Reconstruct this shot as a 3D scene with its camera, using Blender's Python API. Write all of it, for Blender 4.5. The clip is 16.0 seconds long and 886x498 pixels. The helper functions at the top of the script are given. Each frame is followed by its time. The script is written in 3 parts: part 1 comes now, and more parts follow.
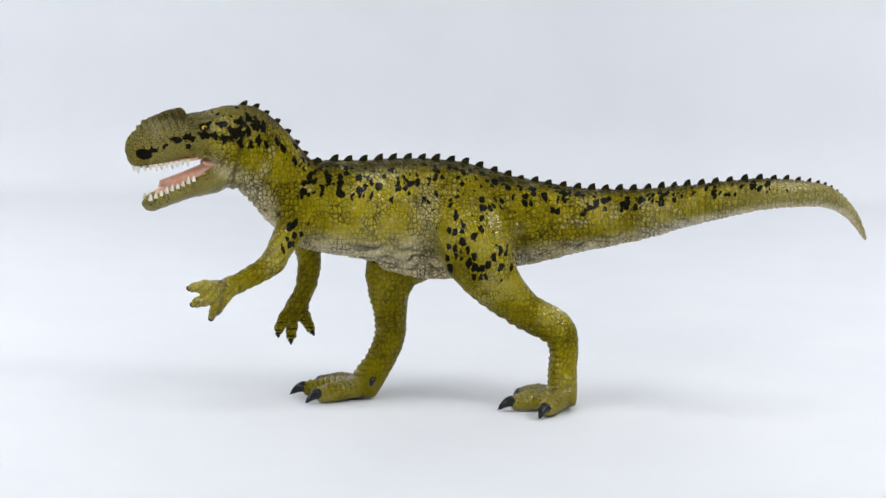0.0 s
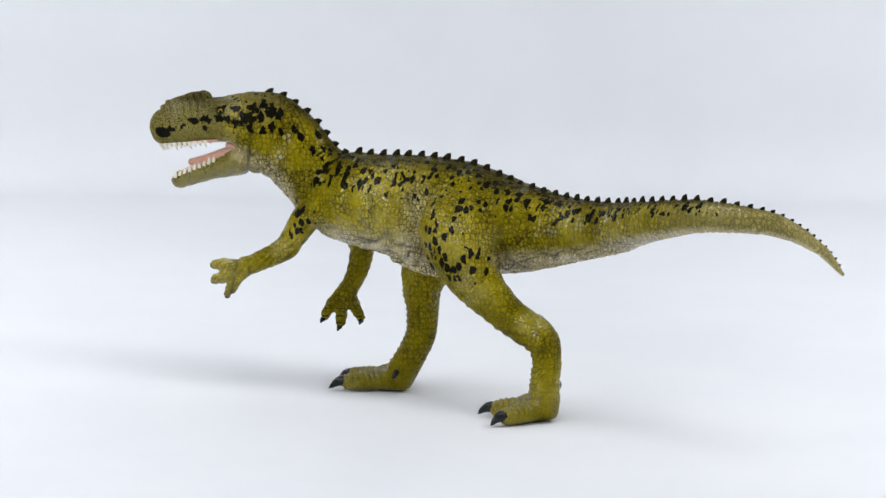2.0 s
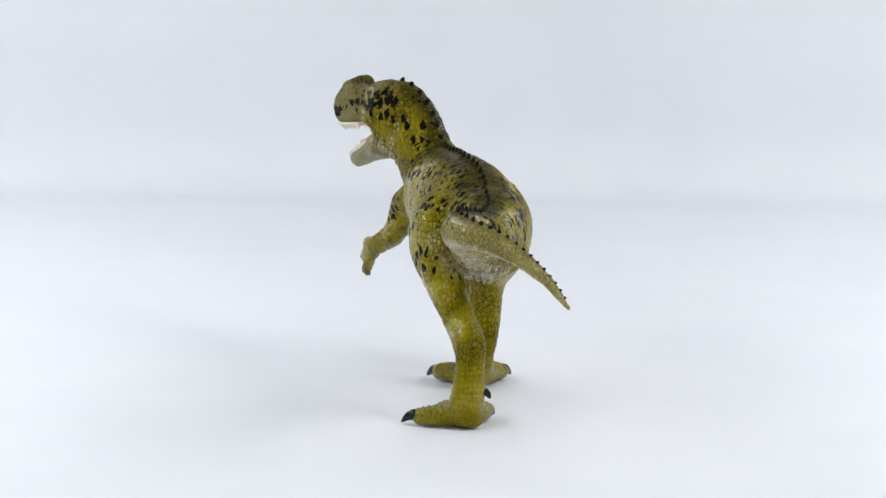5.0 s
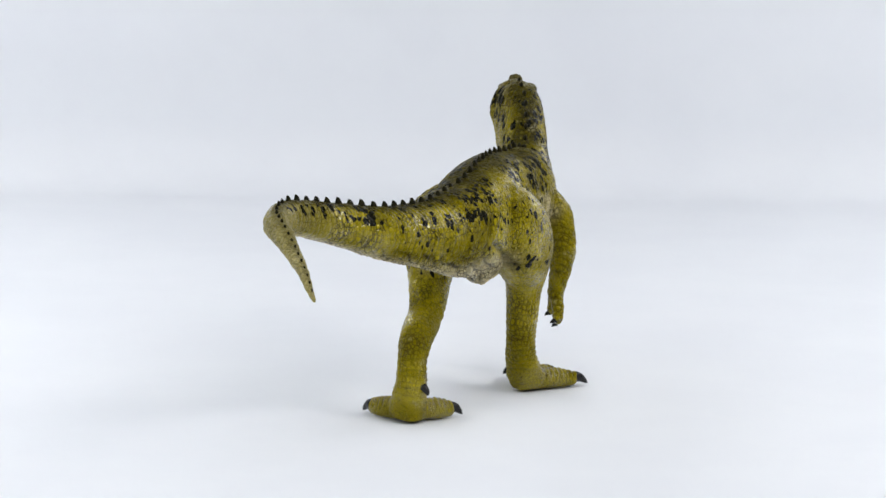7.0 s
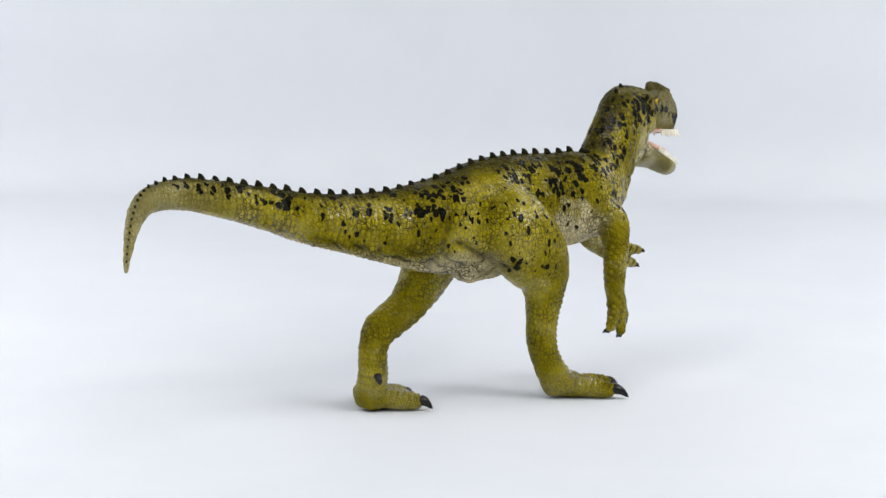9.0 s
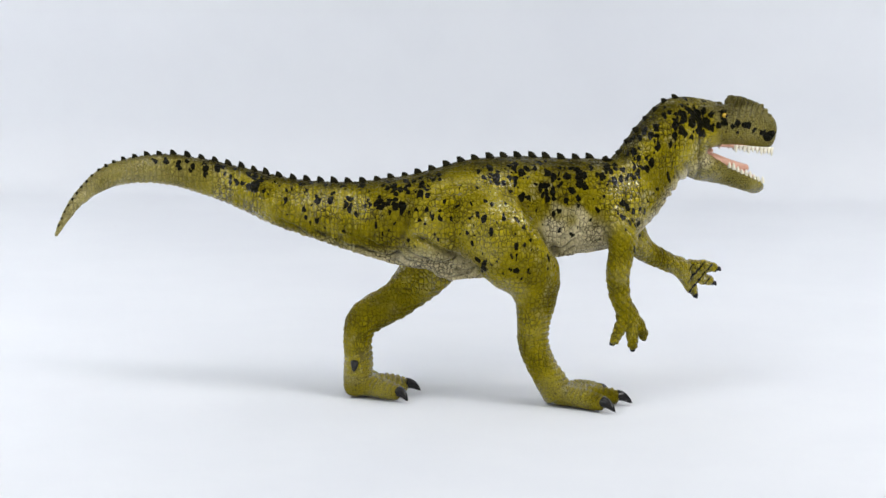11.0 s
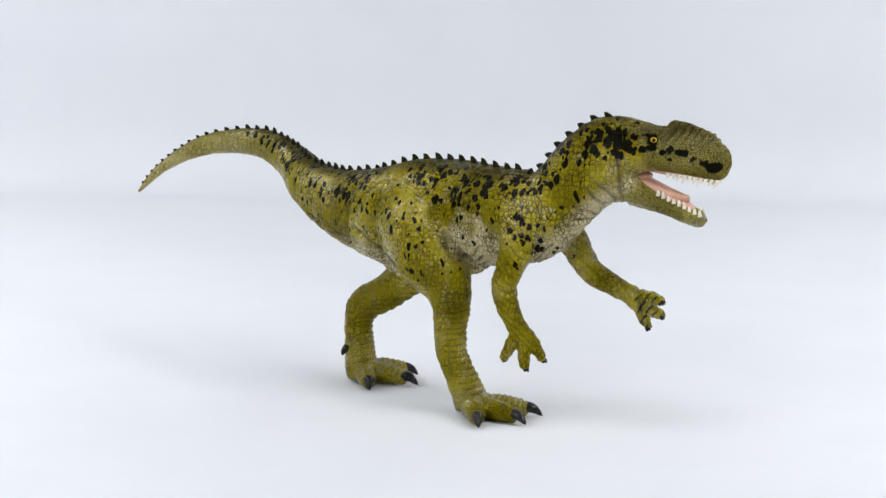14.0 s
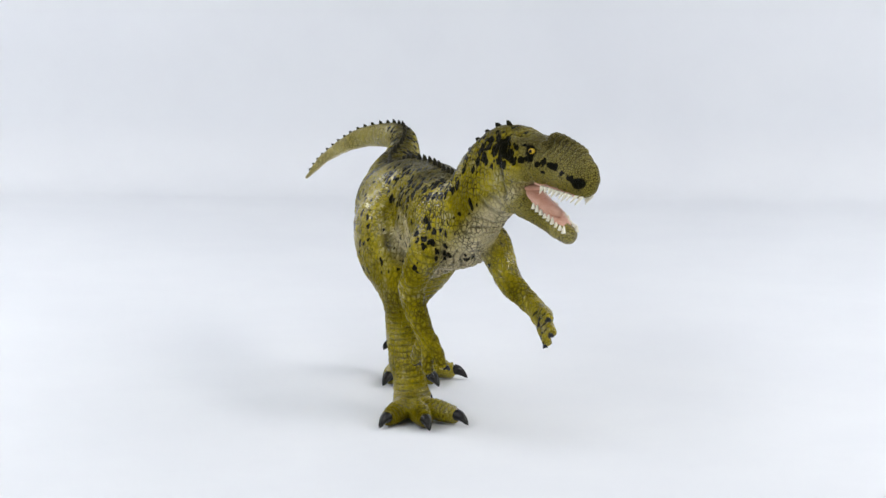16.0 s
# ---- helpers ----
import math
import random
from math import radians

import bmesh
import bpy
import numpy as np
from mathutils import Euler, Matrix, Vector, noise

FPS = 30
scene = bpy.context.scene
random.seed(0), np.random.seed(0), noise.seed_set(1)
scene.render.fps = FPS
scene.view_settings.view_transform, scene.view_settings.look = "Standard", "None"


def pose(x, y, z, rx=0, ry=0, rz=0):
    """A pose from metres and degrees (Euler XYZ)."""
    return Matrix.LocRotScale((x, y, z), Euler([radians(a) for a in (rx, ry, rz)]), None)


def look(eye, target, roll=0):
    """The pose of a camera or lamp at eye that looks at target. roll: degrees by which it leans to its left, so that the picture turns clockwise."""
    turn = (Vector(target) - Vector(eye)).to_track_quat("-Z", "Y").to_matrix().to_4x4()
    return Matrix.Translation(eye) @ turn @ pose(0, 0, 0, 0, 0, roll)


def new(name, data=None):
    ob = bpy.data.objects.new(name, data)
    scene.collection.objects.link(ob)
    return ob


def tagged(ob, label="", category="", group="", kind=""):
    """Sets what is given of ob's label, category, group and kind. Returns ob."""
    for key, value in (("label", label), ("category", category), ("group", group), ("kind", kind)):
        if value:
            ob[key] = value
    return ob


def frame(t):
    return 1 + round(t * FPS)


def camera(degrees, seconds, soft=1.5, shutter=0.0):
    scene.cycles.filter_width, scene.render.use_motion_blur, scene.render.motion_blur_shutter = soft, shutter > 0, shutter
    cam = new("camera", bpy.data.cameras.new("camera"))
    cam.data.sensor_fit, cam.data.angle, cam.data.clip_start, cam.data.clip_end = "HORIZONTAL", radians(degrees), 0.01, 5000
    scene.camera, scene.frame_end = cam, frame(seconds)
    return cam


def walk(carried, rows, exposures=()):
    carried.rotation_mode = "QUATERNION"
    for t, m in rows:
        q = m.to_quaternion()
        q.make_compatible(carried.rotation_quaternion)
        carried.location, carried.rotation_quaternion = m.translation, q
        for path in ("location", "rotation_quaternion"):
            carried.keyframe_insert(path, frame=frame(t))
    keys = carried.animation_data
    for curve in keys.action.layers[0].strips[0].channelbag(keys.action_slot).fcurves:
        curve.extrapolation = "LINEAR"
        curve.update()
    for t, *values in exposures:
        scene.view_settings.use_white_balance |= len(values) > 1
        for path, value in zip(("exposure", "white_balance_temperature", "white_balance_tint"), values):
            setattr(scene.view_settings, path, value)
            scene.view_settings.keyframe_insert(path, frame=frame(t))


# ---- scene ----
MM = 0.001

# ---- camera: a long lens on a stand, looking slightly down at the table ----
cam = camera(14.0, 16.0)
TILT = radians(9.023)
EYE = Vector((-0.0041, -1.0782, 0.2194))
STAND = look(EYE, EYE + Vector((0, math.cos(TILT), -math.sin(TILT))), 0.683)
walk(cam, [(0.0, STAND), (16.0, STAND)])

# ---- world and lamps ----
world = bpy.data.worlds.new("studio")
scene.world = world
world.use_nodes = True
world.node_tree.nodes["Background"].inputs["Color"].default_value = (0.86, 0.92, 1.0, 1)
world.node_tree.nodes["Background"].inputs["Strength"].default_value = 0.11


def softbox_lamp(name, eye, target, size_x, size_y, watts, color):
    data = bpy.data.lights.new(name, "AREA")
    data.shape, data.size, data.size_y = "RECTANGLE", size_x, size_y
    data.energy, data.color = watts, color
    ob = new(name, data)
    ob.matrix_world = look(eye, target)
    return ob


softbox_lamp("key_softbox_lamp", (0.7, -0.5, 0.75), (0, 0, 0.04), 0.3, 0.3, 3.6, (1.0, 0.98, 0.94))
softbox_lamp("fill_softbox_lamp", (-0.65, -0.95, 0.55), (0, 0.25, 0.12), 0.35, 0.35, 2.7, (0.92, 0.96, 1.0))
softbox_lamp("top_softbox_lamp", (0.0, -0.2, 0.88), (0, 0.45, 0.2), 0.5, 0.5, 3.1, (0.94, 0.97, 1.0))
# added strips just out of view, there only to whiten the edges of the view
for x, watts in ((-0.27, 0.95), (0.27, 0.8)):
    softbox_lamp("added_edge_lamp", (x, 0.02, 0.24), (x * 0.9, 0.02, 0.0), 0.8, 0.06, watts, (0.97, 0.98, 1.0))


# ---- materials ----
def nodes_of(name, rough=0.5, color=(0.5, 0.5, 0.5), spec=0.5):
    mat = bpy.data.materials.new(name)
    mat.use_nodes = True
    nt = mat.node_tree
    b = nt.nodes["Principled BSDF"]
    b.inputs["Roughness"].default_value = rough
    b.inputs["Base Color"].default_value = (*color, 1)
    b.inputs["Specular IOR Level"].default_value = spec
    return mat, nt, b


def add(nt, kind, **values):
    n = nt.nodes.new(kind)
    for key, value in values.items():
        if key in n.inputs:
            n.inputs[key].default_value = value
    return n


def maths(nt, op, a, b=None, clamp=False):
    n = nt.nodes.new("ShaderNodeMath")
    n.operation, n.use_clamp = op, clamp
    for k, v in enumerate((a, b)):
        if v is None:
            continue
        if isinstance(v, (int, float)):
            n.inputs[k].default_value = v
        else:
            nt.links.new(v, n.inputs[k])
    return n.outputs[0]


def span(nt, v, lo, hi, a=0.0, b=1.0):
    n = nt.nodes.new("ShaderNodeMapRange")
    n.interpolation_type = "SMOOTHSTEP"
    n.inputs["From Min"].default_value, n.inputs["From Max"].default_value = lo, hi
    n.inputs["To Min"].default_value, n.inputs["To Max"].default_value = a, b
    nt.links.new(v, n.inputs["Value"])
    return n.outputs["Result"]


def blend(nt, fac, a, b):
    n = nt.nodes.new("ShaderNodeMix")
    n.data_type = "RGBA"
    for k, v in ((0, fac), (6, a), (7, b)):
        if isinstance(v, (int, float)):
            n.inputs[k].default_value = v
        elif isinstance(v, tuple):
            n.inputs[k].default_value = (*v, 1)
        else:
            nt.links.new(v, n.inputs[k])
    return n.outputs[2]


def voronoi(nt, coords, scale, feature="F1", rand=1.0):
    n = add(nt, "ShaderNodeTexVoronoi")
    n.feature = feature
    n.inputs["Scale"].default_value = scale
    n.inputs["Randomness"].default_value = rand
    nt.links.new(coords, n.inputs["Vector"])
    return n


def noisy(nt, coords, scale, detail=3.0, rough=0.5):
    n = add(nt, "ShaderNodeTexNoise", Scale=scale, Detail=detail, Roughness=rough)
    nt.links.new(coords, n.inputs["Vector"])
    return n


def attribute(nt, name):
    n = nt.nodes.new("ShaderNodeAttribute")
    n.attribute_name = name
    return n.outputs["Fac"]


def warped(nt, coords, scale, amount):
    n = noisy(nt, coords, scale, 2.0)
    off = nt.nodes.new("ShaderNodeVectorMath")
    off.operation = "SUBTRACT"
    nt.links.new(n.outputs["Color"], off.inputs[0])
    off.inputs[1].default_value = (0.5, 0.5, 0.5)
    mul = nt.nodes.new("ShaderNodeVectorMath")
    mul.operation = "SCALE"
    nt.links.new(off.outputs[0], mul.inputs[0])
    mul.inputs["Scale"].default_value = amount
    tot = nt.nodes.new("ShaderNodeVectorMath")
    nt.links.new(coords, tot.inputs[0])
    nt.links.new(mul.outputs[0], tot.inputs[1])
    return tot.outputs[0]


def stretched(nt, coords, by):
    n = nt.nodes.new("ShaderNodeVectorMath")
    n.operation = "MULTIPLY"
    n.inputs[1].default_value = by
    nt.links.new(coords, n.inputs[0])
    return n.outputs[0]


def skin_material():
    """Hand-painted vinyl: olive-yellow hide, pale belly, dark back, black blotches, dark wash in the joints of the scales."""
    mat, nt, b = nodes_of("painted_vinyl_skin", 0.42, spec=0.26)
    co = nt.nodes.new("ShaderNodeTexCoord").outputs["Object"]
    pale, dark, spots, black, grey = (attribute(nt, k) for k in ("pale", "dark", "spots", "black", "grey"))
    fine = attribute(nt, "fine")
    # upright oblong scales on trunk, tail and limbs; small rounder ones on head and feet
    near = warped(nt, stretched(nt, co, (1.0, 1.0, 0.8)), 380, 0.0011)
    round_co = warped(nt, co, 600, 0.0008)
    scale_big = voronoi(nt, near, 760, "DISTANCE_TO_EDGE", 0.62).outputs["Distance"]
    scale_small = voronoi(nt, round_co, 1400, "DISTANCE_TO_EDGE", 0.8).outputs["Distance"]
    edge = nt.nodes.new("ShaderNodeMix")
    nt.links.new(fine, edge.inputs[0])
    nt.links.new(scale_big, edge.inputs[2])
    nt.links.new(scale_small, edge.inputs[3])
    joint = span(nt, edge.outputs[0], 0.02, 0.115, 1.0, 0.0)
    # longer cracks that run up and down across the hide
    long_co = warped(nt, stretched(nt, co, (1.0, 1.0, 0.42)), 300, 0.0012)
    crack_edge = voronoi(nt, long_co, 620, "DISTANCE_TO_EDGE", 0.6).outputs["Distance"]
    crack = maths(nt, "MULTIPLY", span(nt, crack_edge, 0.02, 0.075, 1.0, 0.0), span(nt, fine, 0.2, 0.8, 1.0, 0.0))
    broad = noisy(nt, co, 60, 4.0).outputs["Fac"]
    mid = noisy(nt, co, 260, 4.0, 0.6).outputs["Fac"]
    grain = noisy(nt, co, 1800, 3.0, 0.6).outputs["Fac"]
    # hide
    col = blend(nt, span(nt, broad, 0.35, 0.65), (0.235, 0.185, 0.0005), (0.47, 0.375, 0.0015))
    col = blend(nt, span(nt, mid, 0.45, 0.8, 0.0, 0.45), col, (0.15, 0.125, 0.006))
    col = blend(nt, maths(nt, "MULTIPLY", grey, 0.9), col, blend(nt, mid, (0.27, 0.235, 0.085), (0.44, 0.385, 0.19)))
    col = blend(nt, pale, col, blend(nt, mid, (0.58, 0.48, 0.23), (0.80, 0.70, 0.42)))
    col = blend(nt, maths(nt, "MULTIPLY", dark, span(nt, mid, 0.2, 0.6, 0.65, 1.0)), col, (0.05, 0.042, 0.004))
    # dark wash between the scales
    patchy = noisy(nt, co, 150, 3.0).outputs["Fac"]
    wash = maths(nt, "MULTIPLY", joint, span(nt, maths(nt, "ADD", patchy, maths(nt, "MULTIPLY", fine, 0.1)), 0.34, 0.6, 0.25, 0.9))
    wash = maths(nt, "MAXIMUM", wash, maths(nt, "MULTIPLY", crack, span(nt, patchy, 0.42, 0.66, 0.0, 0.75)))
    wash = maths(nt, "MULTIPLY", wash, span(nt, attribute(nt, "limb"), 0.0, 1.0, 1.0, 0.8))
    # grooves of folds and creases are coloured darker as well
    wash = maths(nt, "MAXIMUM", wash, maths(nt, "MULTIPLY", attribute(nt, "groove"), span(nt, mid, 0.3, 0.65, 0.35, 1.0)))
    wash = maths(nt, "MULTIPLY", wash, span(nt, attribute(nt, "plain"), 0.0, 1.0, 1.0, 0.55))
    col = blend(nt, wash, col, (0.016, 0.011, 0.0008))
    # dry-brushed scale tops, with their small glints put into the colour too
    top = maths(nt, 'MULTIPLY', span(nt, edge.outputs[0], 0.2, 0.45), span(nt, mid, 0.45, 0.8, 0.0, 0.55))
    col = blend(nt, top, col, (0.58, 0.50, 0.05))
    # pale patches painted into the hide in place of glossy highlights
    painted_gloss = maths(nt, 'MULTIPLY', span(nt, noisy(nt, co, 95, 4.0, 0.6).outputs['Fac'], 0.58, 0.72, 0.0, 0.45), span(nt, edge.outputs[0], 0.05, 0.3, 0.1, 1.0))
    painted_gloss = maths(nt, 'MULTIPLY', painted_gloss, span(nt, attribute(nt, 'limb'), 0.0, 0.8, 1.0, 0.6))
    col = blend(nt, painted_gloss, col, (0.60, 0.56, 0.38))
    # blotches
    far = warped(nt, stretched(nt, co, (1.1, 1.0, 0.76)), 420, 0.0026)
    cell = voronoi(nt, far, 475)
    pick = nt.nodes.new("ShaderNodeSeparateColor")
    nt.links.new(cell.outputs["Color"], pick.inputs[0])
    reach = maths(nt, "MULTIPLY", spots, span(nt, pick.outputs[0], 0.22, 0.85, 0.0, 0.68))
    gap = maths(nt, "SUBTRACT", reach, cell.outputs["Distance"])
    blot = span(nt, gap, -0.03, 0.03)
    blot = maths(nt, "MAXIMUM", blot, span(nt, maths(nt, "ADD", black, maths(nt, "MULTIPLY", mid, 0.35)), 0.55, 0.68))
    col = blend(nt, maths(nt, "MULTIPLY", blot, 0.98), col, (0.0025, 0.003, 0.002))
    sheen = maths(nt, "MAXIMUM", blot, maths(nt, "MULTIPLY", dark, 0.9))
    nt.links.new(span(nt, sheen, 0.0, 1.0, 0.08, 0.03), b.inputs["Specular IOR Level"])
    # thin uneven varnish over the paint
    nt.links.new(maths(nt, "MULTIPLY", span(nt, broad, 0.46, 0.62, 0.03, 1.0), span(nt, sheen, 0.0, 1.0, 1.0, 0.35)), b.inputs["Coat Weight"])
    b.inputs["Coat Roughness"].default_value = 0.15
    coat = add(nt, "ShaderNodeBump", Strength=0.35, Distance=0.0003)
    nt.links.new(maths(nt, "ADD", span(nt, edge.outputs[0], 0.0, 0.3), mid), coat.inputs["Height"])
    nt.links.new(coat.outputs[0], b.inputs["Coat Normal"])
    nt.links.new(col, b.inputs["Base Color"])
    nt.links.new(span(nt, grain, 0.3, 0.7, 0.25, 0.38), b.inputs["Roughness"])
    # relief
    high = maths(nt, "ADD", span(nt, edge.outputs[0], 0.0, 0.3), maths(nt, "MULTIPLY", grain, 0.25))
    high = maths(nt, "ADD", high, maths(nt, "MULTIPLY", mid, 0.45))
    high = maths(nt, "SUBTRACT", high, maths(nt, "MULTIPLY", crack, 0.8))
    bump = add(nt, "ShaderNodeBump", Strength=1.0, Distance=0.0005)
    nt.links.new(high, bump.inputs["Height"])
    nt.links.new(bump.outputs[0], b.inputs["Normal"])
    return mat


def mottled(name, c1, c2, scale, rough, spec=0.5, relief=0.0, depth=0.0002):
    mat, nt, b = nodes_of(name, rough, c1, spec)
    co = nt.nodes.new("ShaderNodeTexCoord").outputs["Object"]
    n = noisy(nt, co, scale, 4.0, 0.6).outputs["Fac"]
    nt.links.new(blend(nt, span(nt, n, 0.3, 0.7), c1, c2), b.inputs["Base Color"])
    nt.links.new(span(nt, n, 0.3, 0.7, rough * 0.85, rough * 1.15), b.inputs["Roughness"])
    if relief:
        bump = add(nt, "ShaderNodeBump", Strength=relief, Distance=depth)
        nt.links.new(n, bump.inputs["Height"])
        nt.links.new(bump.outputs[0], b.inputs["Normal"])
    return mat


SKIN = skin_material()
CLAW = mottled("black_gloss_paint", (0.008, 0.008, 0.008), (0.022, 0.02, 0.018), 900, 0.2, 0.25, 0.2)
SPIKE = mottled("dark_spike_paint", (0.005, 0.0045, 0.002), (0.022, 0.019, 0.006), 700, 0.5, 0.06, 0.3)
TOOTH = mottled("ivory_paint", (0.75, 0.70, 0.52), (0.85, 0.82, 0.7), 900, 0.35)
TONGUE = mottled("pink_paint", (0.60, 0.31, 0.21), (0.72, 0.44, 0.33), 500, 0.35, 0.5, 0.25)
IRIS = mottled("yellow_paint", (0.62, 0.38, 0.015), (0.72, 0.48, 0.03), 900, 0.2, 0.6)
PAPER = mottled("white_paper", (0.70, 0.715, 0.75), (0.73, 0.745, 0.775), 14, 0.85, 0.15, 0.04, 0.0005)

# ---- table and backdrop ----
def part(name, bm, material, parent, label=""):
    if parent is not None:
        for v in bm.verts:
            v.co = turned_head(v.co)
    me = bpy.data.meshes.new(name)
    bm.to_mesh(me)
    bm.free()
    for f in me.polygons:
        f.use_smooth = True
    me.materials.append(material)
    ob = new(name, me)
    ob.parent = parent
    return tagged(ob, label)


def sweep_sheet():
    """White table top that runs back, turns up in a tight curve and rises as the backdrop, with paper thickness."""
    prof = [(-2.6, 0.0), (-0.6, 0.0), (0.0, 0.0), (0.435, 0.0)]
    prof += [(0.437 + 0.03 * math.sin(a), 0.03 - 0.03 * math.cos(a)) for a in np.linspace(0, math.pi / 2, 17)]
    prof += [(0.468, 0.4), (0.470, 1.6)]
    return prof


def sheet(name, prof, half, thick):
    bm = bmesh.new()
    top, under = [], []
    for k, (y, z) in enumerate(prof):
        a, b = prof[max(k - 1, 0)], prof[min(k + 1, len(prof) - 1)]
        d = Vector((b[0] - a[0], b[1] - a[1])).normalized()
        top.append([(x, y, z) for x in (-half, half)])
        under.append([(x, y + d[1] * thick, z - d[0] * thick) for x in (-half, half)])

    def skin_of(rows):
        made = [[bm.verts.new(p) for p in row] for row in rows]
        for p, q in zip(made, made[1:]):
            bm.faces.new((p[0], p[1], q[1], q[0]))

    skin_of(top)
    skin_of([r[::-1] for r in under])
    skin_of([(u[0], t[0]) for t, u in zip(top, under)])
    skin_of([(t[1], u[1]) for t, u in zip(top, under)])
    skin_of([under[0], top[0]])
    skin_of([top[-1], under[-1]])
    return bm


PROF = sweep_sheet()
floor_ob = part("floor", sheet("floor", PROF[:4], 1.6, 0.004), PAPER, None)
tagged(floor_ob, "smooth white paper table surface under the toy", "floor", kind="structure")
back_ob = part("backdrop", sheet("backdrop", PROF[3:], 1.6, 0.004), PAPER, None)
tagged(back_ob, "plain white paper backdrop behind the table", "backdrop", kind="structure")


# ---- the toy dinosaur ----
HEAD_YAW = radians(27)
FORE = Vector((-math.cos(HEAD_YAW), -math.sin(HEAD_YAW), 0))
SIDE = Vector((math.sin(HEAD_YAW), -math.cos(HEAD_YAW), 0))

# rings: x, y, z, half width, half height (millimetres)
NECK = [(-69.5, -11.5, 82, 7.6, 10.8), (-65, -9.2, 79.9, 7.8, 12.6), (-59, -5.4, 75.5, 7.5, 11.6), (-53.8, -2.8, 69.2, 7.9, 11.0),
        (-48.8, -0.8, 64, 9.6, 11.8), (-41.8, 0.4, 61.1, 12.2, 13.9), (-34, 0.8, 60, 13, 14.6)]
TORSO = [(-47, 0, 61.5, 9.2, 10.6), (-41.8, 0.4, 60.8, 12.2, 13.7), (-28.8, 0.8, 59.9, 13.2, 14.8), (-15.2, 1.5, 59.1, 13.0, 16.3),
         (-1.5, 3.3, 57.5, 14.0, 16.9), (10.5, 4.1, 56.7, 13.6, 14.9), (20.7, 3.2, 57, 12.2, 12.3), (27, 2.6, 57.3, 11.4, 11.1)]
TAIL = [(16, 2, 56.6, 11.6, 13.4), (20.7, 2.9, 56.8, 11.9, 12.2), (32.6, 1.8, 57.3, 10.3, 10.2), (42.8, -0.8, 58.2, 8.8, 8.8), (56.1, -4.6, 60.4, 7.4, 7.4),
        (69.4, -11.4, 63.9, 5.9, 6.1), (82.6, -15.8, 67, 4.7, 5.2), (92.6, -17, 68.5, 4.1, 4.6), (103, -14.3, 68.2, 3.6, 3.9),
        (110.2, -9, 66.7, 3.1, 3.3), (116.1, -3, 63, 2.3, 2.4), (120.6, 2.5, 58.1, 1.6, 1.6), (123.3, 6, 53.5, 1.0, 1.0), (124.4, 7.6, 51.3, 0.5, 0.5)]
SKULL = [(-65.5, -11, 83, 7.6, 9.3), (-68.5, -12, 83.3, 7.8, 9.1), (-72, -13, 83.4, 7.2, 8.4), (-75.5, -14.1, 83.4, 6.5, 7.4), (-79.3, -15.4, 82.3, 5.4, 5.9),
         (-84.5, -17.7, 82.6, 4.4, 6.6), (-89.3, -20, 81.7, 3.9, 6.9), (-93.2, -21.8, 80.6, 3.5, 6.3), (-95.9, -23, 80.1, 2.8, 5.1), (-97.2, -23.6, 79.9, 1.8, 3.3)]
CREST = [(-94.4, -22.3, 85.3, 1.1, 1.2), (-92, -21.2, 87.5, 1.6, 1.7), (-87.8, -19.3, 89.0, 1.9, 1.9), (-83.3, -17.2, 90.2, 1.9, 2.0), (-81.3, -16.2, 89.7, 1.5, 1.7)]
JAW = [(-67.5, -10.6, 73, 6.4, 5.6), (-71, -12, 71.4, 6.6, 4.8), (-75, -13.6, 69.9, 5.9, 4.2), (-80, -15.6, 68.1, 4.8, 3.4), (-85, -17.6, 66.2, 4.1, 2.9),
       (-89, -19.5, 64.6, 3.6, 2.8), (-91.7, -20.7, 63.6, 2.7, 2.3), (-93, -21.3, 63.4, 1.5, 1.3)]
LEG_L = [(1, -2.4, 63, 7, 9), (3.5, -7.4, 57, 8.9, 12.4), (6.3, -8.4, 49, 8.4, 11.6), (11.2, -7.0, 39.6, 6.0, 8.4), (20.2, -4.3, 30.6, 4.9, 5.9), (30.2, -3.0, 24.8, 4.9, 5.5),
         (32.8, -3.0, 19, 4.3, 4.5), (32.6, -3.4, 12, 4.8, 4.4), (32.6, -4.2, 5.2, 5.7, 4.6), (32.0, -4.8, 2.4, 5.6, 4.8)]
LEG_R = [(1, 9, 62, 8.9, 10.6), (-7, 12.4, 55, 10.0, 12.8), (-13.8, 13.2, 47, 9.3, 11.8), (-19.0, 12.2, 39.5, 6.8, 9.2), (-20.4, 11.2, 33, 5.4, 6.6), (-20.0, 10.9, 26, 5.0, 5.1),
         (-20.2, 10.5, 18.5, 4.6, 4.7), (-23.2, 9.5, 11.5, 4.9, 4.5), (-26.5, 9.4, 6, 5.7, 4.8), (-28.4, 9.7, 3, 5.6, 4.8)]
ARM_L = [(-44, -6.6, 58, 5.5, 6), (-49.5, -9.0, 54.8, 4.6, 5.4), (-53, -10.8, 49, 3.9, 4.2), (-55.4, -12.2, 44.9, 3.7, 3.8), (-60, -14.3, 42, 3.3, 3.3),
         (-66, -16.6, 39.1, 3.0, 2.9), (-70, -17.4, 37.3, 3.8, 2.6), (-72, -17.7, 36.2, 3.2, 2.0)]
ARM_R = [(-43, 7.5, 58, 5.5, 6), (-46.5, 10.8, 53, 4.9, 5.6), (-45.9, 13.6, 46.5, 3.9, 4.4), (-45.1, 14.6, 41.8, 3.7, 3.9), (-45.7, 13.4, 35.5, 3.3, 3.4),
         (-47.2, 11.9, 31, 3.0, 2.9), (-48.6, 11.0, 28, 3.6, 2.5), (-49.2, 10.8, 26, 2.9, 2.0)]


